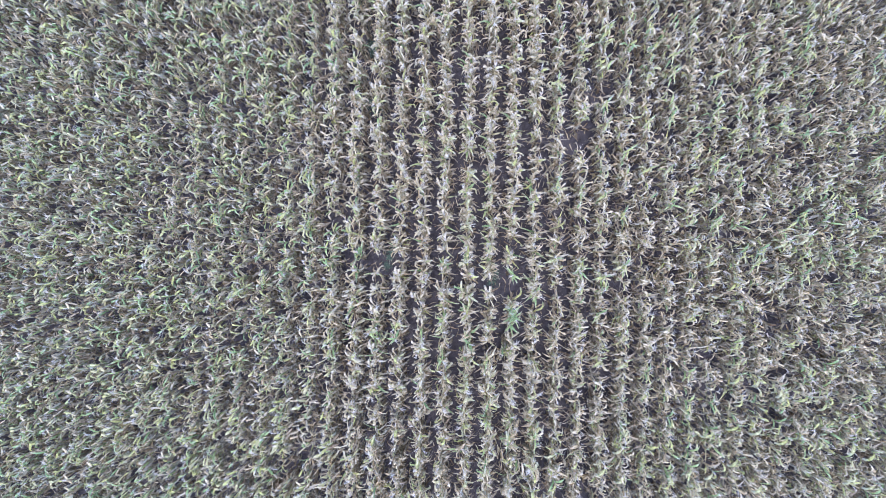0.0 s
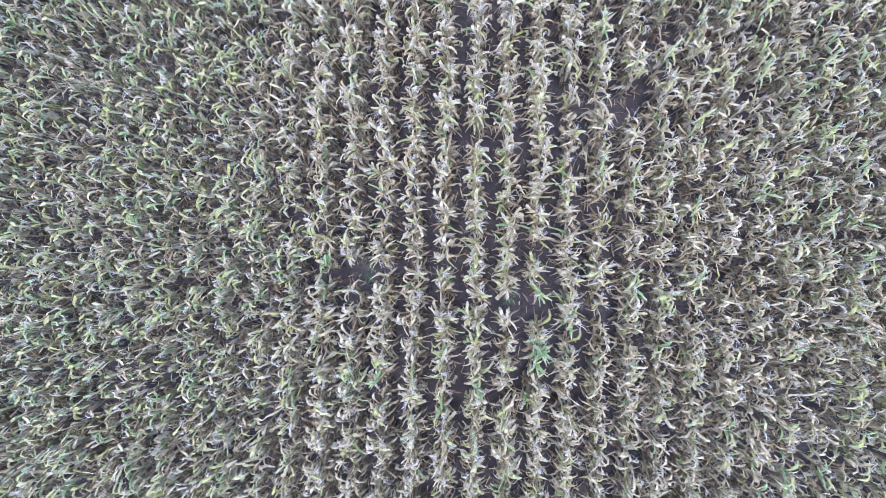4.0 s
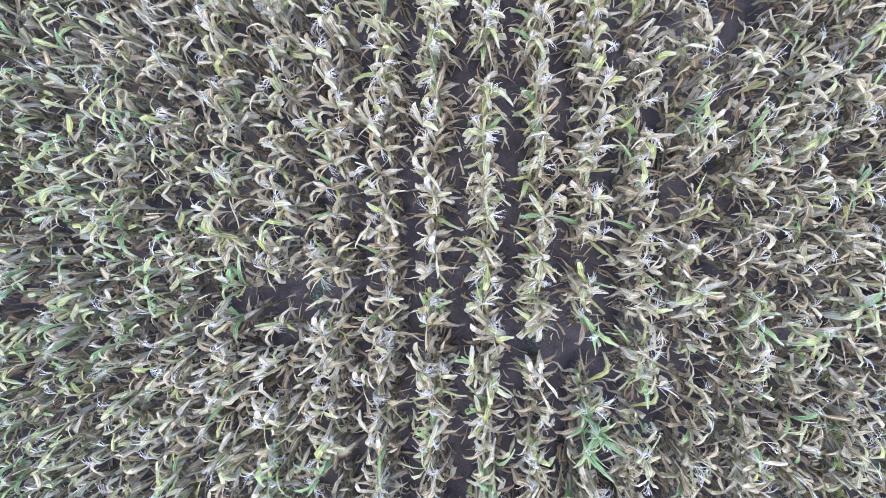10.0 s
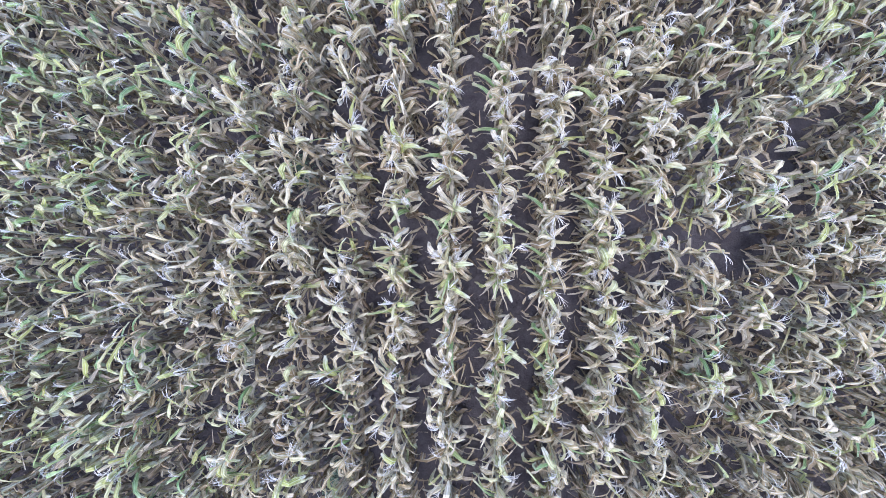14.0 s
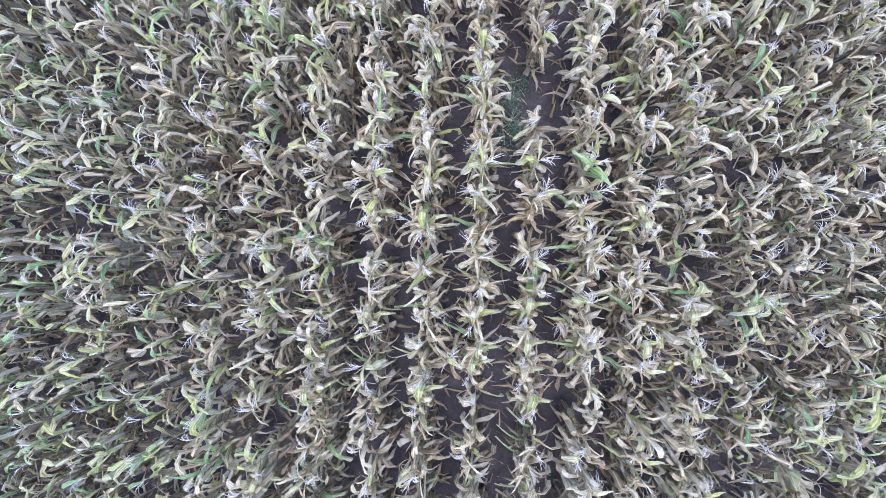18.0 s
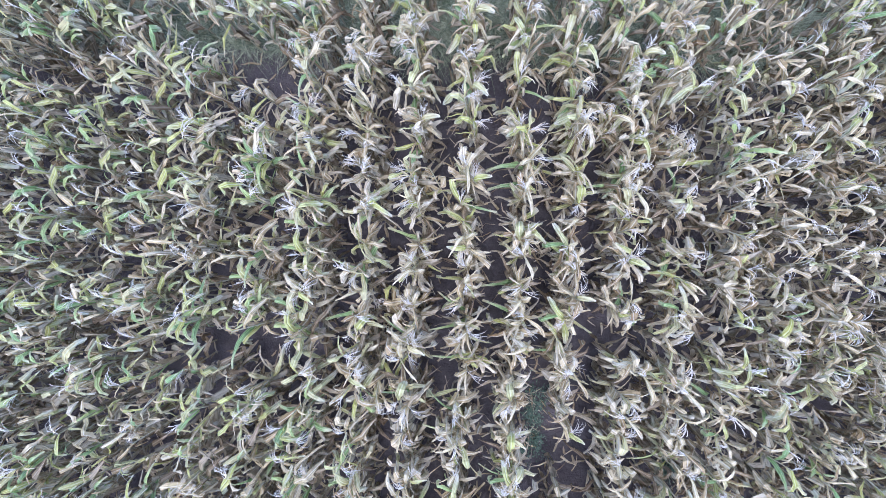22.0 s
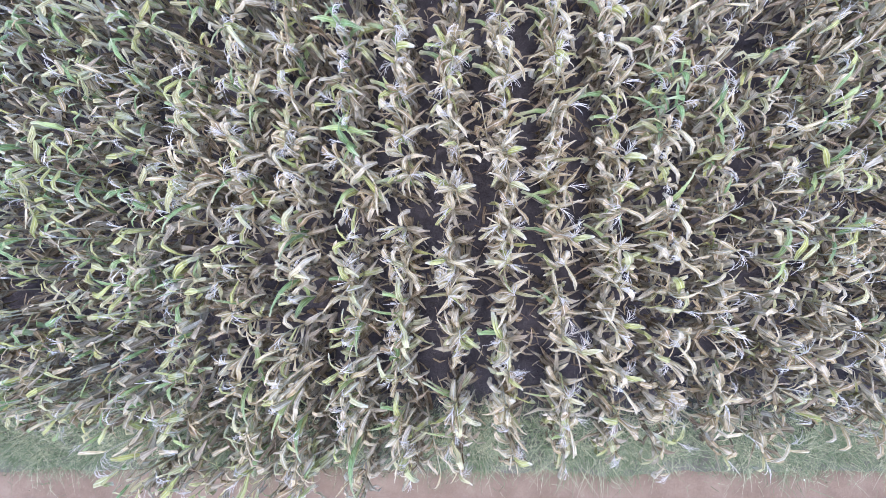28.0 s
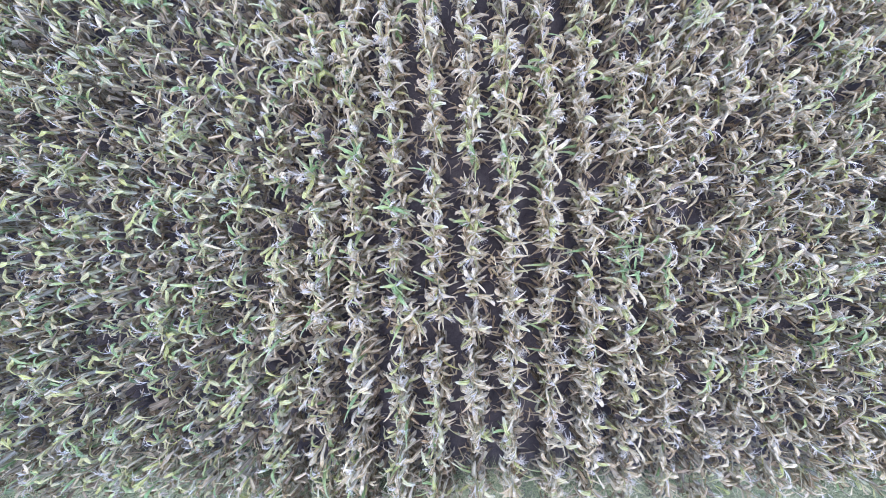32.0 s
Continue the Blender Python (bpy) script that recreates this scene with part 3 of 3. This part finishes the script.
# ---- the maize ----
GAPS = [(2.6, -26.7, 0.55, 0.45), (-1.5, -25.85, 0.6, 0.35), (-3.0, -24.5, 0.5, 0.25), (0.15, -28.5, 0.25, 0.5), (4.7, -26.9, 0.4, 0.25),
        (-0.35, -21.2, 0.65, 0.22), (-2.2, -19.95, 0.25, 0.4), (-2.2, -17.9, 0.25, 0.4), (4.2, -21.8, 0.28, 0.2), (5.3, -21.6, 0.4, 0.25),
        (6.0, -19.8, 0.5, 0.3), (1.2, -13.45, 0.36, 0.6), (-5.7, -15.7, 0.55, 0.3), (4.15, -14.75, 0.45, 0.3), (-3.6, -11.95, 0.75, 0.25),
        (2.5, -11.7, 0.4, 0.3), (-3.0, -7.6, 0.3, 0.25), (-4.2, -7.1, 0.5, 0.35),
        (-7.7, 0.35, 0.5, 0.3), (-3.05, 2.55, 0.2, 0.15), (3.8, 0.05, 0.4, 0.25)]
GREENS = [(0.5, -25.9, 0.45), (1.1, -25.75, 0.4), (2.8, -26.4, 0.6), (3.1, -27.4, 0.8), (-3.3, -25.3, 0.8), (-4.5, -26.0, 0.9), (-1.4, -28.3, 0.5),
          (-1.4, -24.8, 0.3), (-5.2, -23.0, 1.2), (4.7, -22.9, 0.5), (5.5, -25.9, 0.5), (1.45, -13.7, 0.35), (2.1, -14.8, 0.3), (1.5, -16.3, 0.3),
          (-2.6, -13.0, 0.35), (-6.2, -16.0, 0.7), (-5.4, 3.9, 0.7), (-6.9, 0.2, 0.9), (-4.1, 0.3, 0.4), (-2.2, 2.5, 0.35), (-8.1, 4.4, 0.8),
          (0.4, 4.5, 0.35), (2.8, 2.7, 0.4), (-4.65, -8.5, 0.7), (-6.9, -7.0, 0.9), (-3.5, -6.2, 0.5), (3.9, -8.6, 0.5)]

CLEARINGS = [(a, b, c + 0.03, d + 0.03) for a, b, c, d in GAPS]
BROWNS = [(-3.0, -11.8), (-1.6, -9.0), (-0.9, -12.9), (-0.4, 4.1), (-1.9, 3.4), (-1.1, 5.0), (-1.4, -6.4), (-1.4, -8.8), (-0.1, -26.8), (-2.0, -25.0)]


def mood_at(x, y):
    for bx, by in BROWNS:
        if (x - bx) ** 2 + (y - by) ** 2 < 0.09:
            return 3
    for gx_, gy_, r in GREENS:
        if (x - gx_) ** 2 + (y - gy_) ** 2 < r * r:
            return 2 if rng.random() < 0.85 else 1
    far_left = min(1.0, max(0.0, (-1.0 - x) / 6.0))
    g = noise.noise(Vector((x * 0.3, y * 0.3, 2.0))) * 0.5 + 0.70 * far_left + 0.16 * min(1.0, max(0.0, (y + 11.0) / 3.0)) * (y < -4.0) + 0.2 * min(1.0, max(0.0, (x - 4.0) / 5.0)) + rng.normal(0, 0.16)
    return 2 if g > 0.54 else 1 if g > 0.17 else 3 if g < -0.42 else 0


def steps(x, marks):
    """A line made of levels: (from x, level), eased over half a metre."""
    y = marks[0][1]
    for (x0, lv), (_, before) in zip(marks[1:], marks):
        q = min(1.0, max(0.0, (x - x0) / 0.5 + 0.5))
        y += (lv - before) * q
    return y


def edge_far(x):
    """Where the first field ends before the track."""
    return steps(x, [(-30, -5.4), (-4.6, -5.95), (-2.2, -5.55), (1.7, -6.0), (3.5, -5.6), (8, -5.7)]) + 0.18 * noise.noise(Vector((x * 0.9, 3.3, 0)))


def edge_near(x):
    """Where the second field begins beyond the track."""
    return steps(x, [(-30, -2.1), (-5.5, -3.15), (-1.25, -2.65), (4.3, -2.45), (9, -2.6)]) + 0.15 * noise.noise(Vector((x * 0.8, 9.1, 0)))


fine_kinds = [[maize(m, True) for _ in range(9)] for m in range(4)]
fine_flat = [[flat(p) for p in k] for k in fine_kinds]
cheap_flat = [[flat(maize(m, False)) for _ in range(7)] for m in range(4)]
bare_flat = [[flat(p[:1] + p[1::2]) for p in [maize(m, False) for _ in range(7)]] for m in range(4)]

proto = []
for mood in range(4):
    row_of = []
    for i, parts in enumerate(fine_kinds[mood][:6]):
        made = []
        for name, v, f, uv, m in parts:
            made.append((name, mesh_from(name, v, f, [LEAF_MATS[m]], uv, None, name != "leaf")))
        row_of.append(made)
    proto.append(row_of)

LABELS = ["dry straw-coloured maize plant standing in dark soil", "half-dry maize plant with yellowing leaves in dark soil",
          "still green maize plant with a dry tassel", "dead brown maize plant with withered leaves"]
singles = []
PART_LABELS = {"tassel": "pale dry drooping tassel", "ear": "maize ear in its straw-coloured husk", "stalk": "straw-coloured jointed stalk"}
LEAN = radians(-6.0)          # the whole stand leans a little to one side


def single_plant(x, y, mood, turn, tilt, tdir, scale):
    """A maize plant as a thing of its own, with its parts."""
    root = new("maize_plant")
    root.empty_display_size = 0.2
    root.matrix_basis = Matrix.Translation((x, y, 0)) @ Matrix.Rotation(LEAN, 4, "Y") @ Matrix.Rotation(tilt, 4, Vector((math.cos(tdir), math.sin(tdir), 0))) @ Matrix.Rotation(turn, 4, "Z") @ Matrix.Scale(scale, 4)
    tagged(root, LABELS[mood], "maize", "maize plants in rows")
    for name, me in proto[mood][int(rng.integers(0, len(proto[mood])))]:
        o = new(name, me)
        o.parent = root
        if name in PART_LABELS:
            tagged(o, PART_LABELS[name])
    singles.append(root)


def drift(y):
    """How far the seed rows wander sideways from straight lines."""
    return float(np.interp(y, [-30.0, -14.0, -9.0, -5.0, -1.5, 1.5], [-0.05, -0.04, 0.13, 0.13, -0.07, 0.04]))


def unruly(x, y):
    """Where the stand is wind-thrown, from 0 to 1: round the start, and in loose patches elsewhere."""
    start = max(0.0, 1.0 - ((x - 1.5) / 6.0) ** 2 - ((y + 26.0) / 3.5) ** 2)
    return max(start, min(1.0, max(0.0, 1.6 * noise.noise(Vector((x * 0.35, y * 0.35, 7.0))))))


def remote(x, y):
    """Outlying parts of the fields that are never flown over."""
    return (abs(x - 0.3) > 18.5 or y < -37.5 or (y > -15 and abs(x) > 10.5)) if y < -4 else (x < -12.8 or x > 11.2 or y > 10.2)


def sow(x_first, x_last, pitch, x_at, y_from, y_to, stretch, cheap_beyond, middle, group):
    k0, k1 = math.ceil((x_first - x_at) / pitch), math.floor((x_last - x_at) / pitch)
    for k in range(k0, k1 + 1):
        xr = x_at + k * pitch
        start = y_from(xr)
        y, items = start, []
        end = y_to(xr)
        while y < end:
            y += max(0.1, rng.normal(0.208, 0.065))
            x = xr + drift(y) + rng.normal(0, 0.03) + 0.05 * noise.noise(Vector((k * 7.7, y * 0.3, 0)))
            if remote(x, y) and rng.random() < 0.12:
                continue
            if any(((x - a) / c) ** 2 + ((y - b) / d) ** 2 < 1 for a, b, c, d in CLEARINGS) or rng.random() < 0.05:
                continue
            mood = mood_at(x, y)
            turn, tilt, tdir = rng.uniform(-0.5, 0.5) + math.pi * (rng.random() < 0.15), abs(rng.normal(0, 0.045 + 0.05 * unruly(x, y))), (0 if rng.random() < 0.5 else math.pi) + rng.normal(0, 0.5)
            if rng.random() < 0.045 + 0.05 * unruly(x, y) and min(y - start, end - y) > 1.3 and not any(abs(x - a) < c + 0.9 and abs(y - b) < d + 0.9 for a, b, c, d in CLEARINGS):
                tilt = rng.uniform(0.25, 0.95)
            scale = rng.uniform(0.93, 1.06) * (0.78 + 0.22 * min(1.0, min(abs(y - end), abs(y - start)) / 0.8)) * (1.0 + 0.055 * min(1.0, max(0.0, (y + 20.0) / 4.0)))
            if stretch(x, y) and len(singles) < 300:
                single_plant(x, y, mood, turn, tilt, tdir, scale)
                continue
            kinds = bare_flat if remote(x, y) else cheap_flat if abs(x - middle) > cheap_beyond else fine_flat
            v, f, u, m = kinds[mood][int(rng.integers(0, 7))]
            M = (Matrix.Rotation(LEAN, 3, "Y") @ Matrix.Rotation(tilt, 3, Vector((math.cos(tdir), math.sin(tdir), 0))) @ Matrix.Rotation(turn, 3, "Z") @ Matrix.Scale(scale, 3))
            items.append((v @ np.array(M).T + np.array([x, y, 0]), f, u, m))
        if items:
            v, f, u, m = join(items)
            ob = new("maize_row", mesh_from("maize_row", v, f, LEAF_MATS, u, m, False))
            tagged(ob, "row of dry standing maize with pale leaves and tassels", "maize row", group, "stuff")


sow(-18, 18.2, 0.774, -0.10, lambda x: -36.8, edge_far,
    lambda x, y: (-1.3 < x < 2.2 and (-9.5 < y or -27.8 < y < -23.6)) or (-1.2 < x < 0.8 and -12 < y < -9.0), 3.5, 0.3, "rows of the first field")
sow(-13, 11, 0.774, -0.48, edge_near, lambda x: 11.0,
    lambda x, y: -1.6 < x < 1.0 and y < 3.5, 3.5, -0.8, "rows of the second field")


# ---- litter and weeds on the soil ----
items = []
for _ in range(8500):
    x, y = (rng.uniform(-9, 9), rng.uniform(-34, -6)) if rng.random() < 0.75 else (rng.uniform(-8, 7), rng.uniform(-2, 9))
    v, f, u = leaf(rng.uniform(0.12, 0.38), rng.uniform(0.02, 0.06), 0.2, 0.5, 0, rng.normal(0, 0.9), 0.3, 2)
    items.append((turned(v, rng.uniform(0, 6.28), (x, y, 0.03)), f, u, np.full(len(f), 0 if rng.random() < 0.25 else 1)))
v, f, u, m = join(items)
tagged(new("fallen_leaves", mesh_from("fallen_leaves", v, f, [STRAW, BROWN], u, m)), "fallen dead maize leaves lying on the dark soil", "leaf litter", kind="stuff")
for x, y in ((1.15, -13.2), (1.1, -13.7), (2.3, -26.5), (-1.6, -25.8), (-2.3, -20.0), (-2.3, -17.9), (3.6, -14.4), (4.4, -14.8)):
    weed_bush(x, y, 0.27, 0.40, 0.16, 700, 0, "low green weed growing on the dark soil")
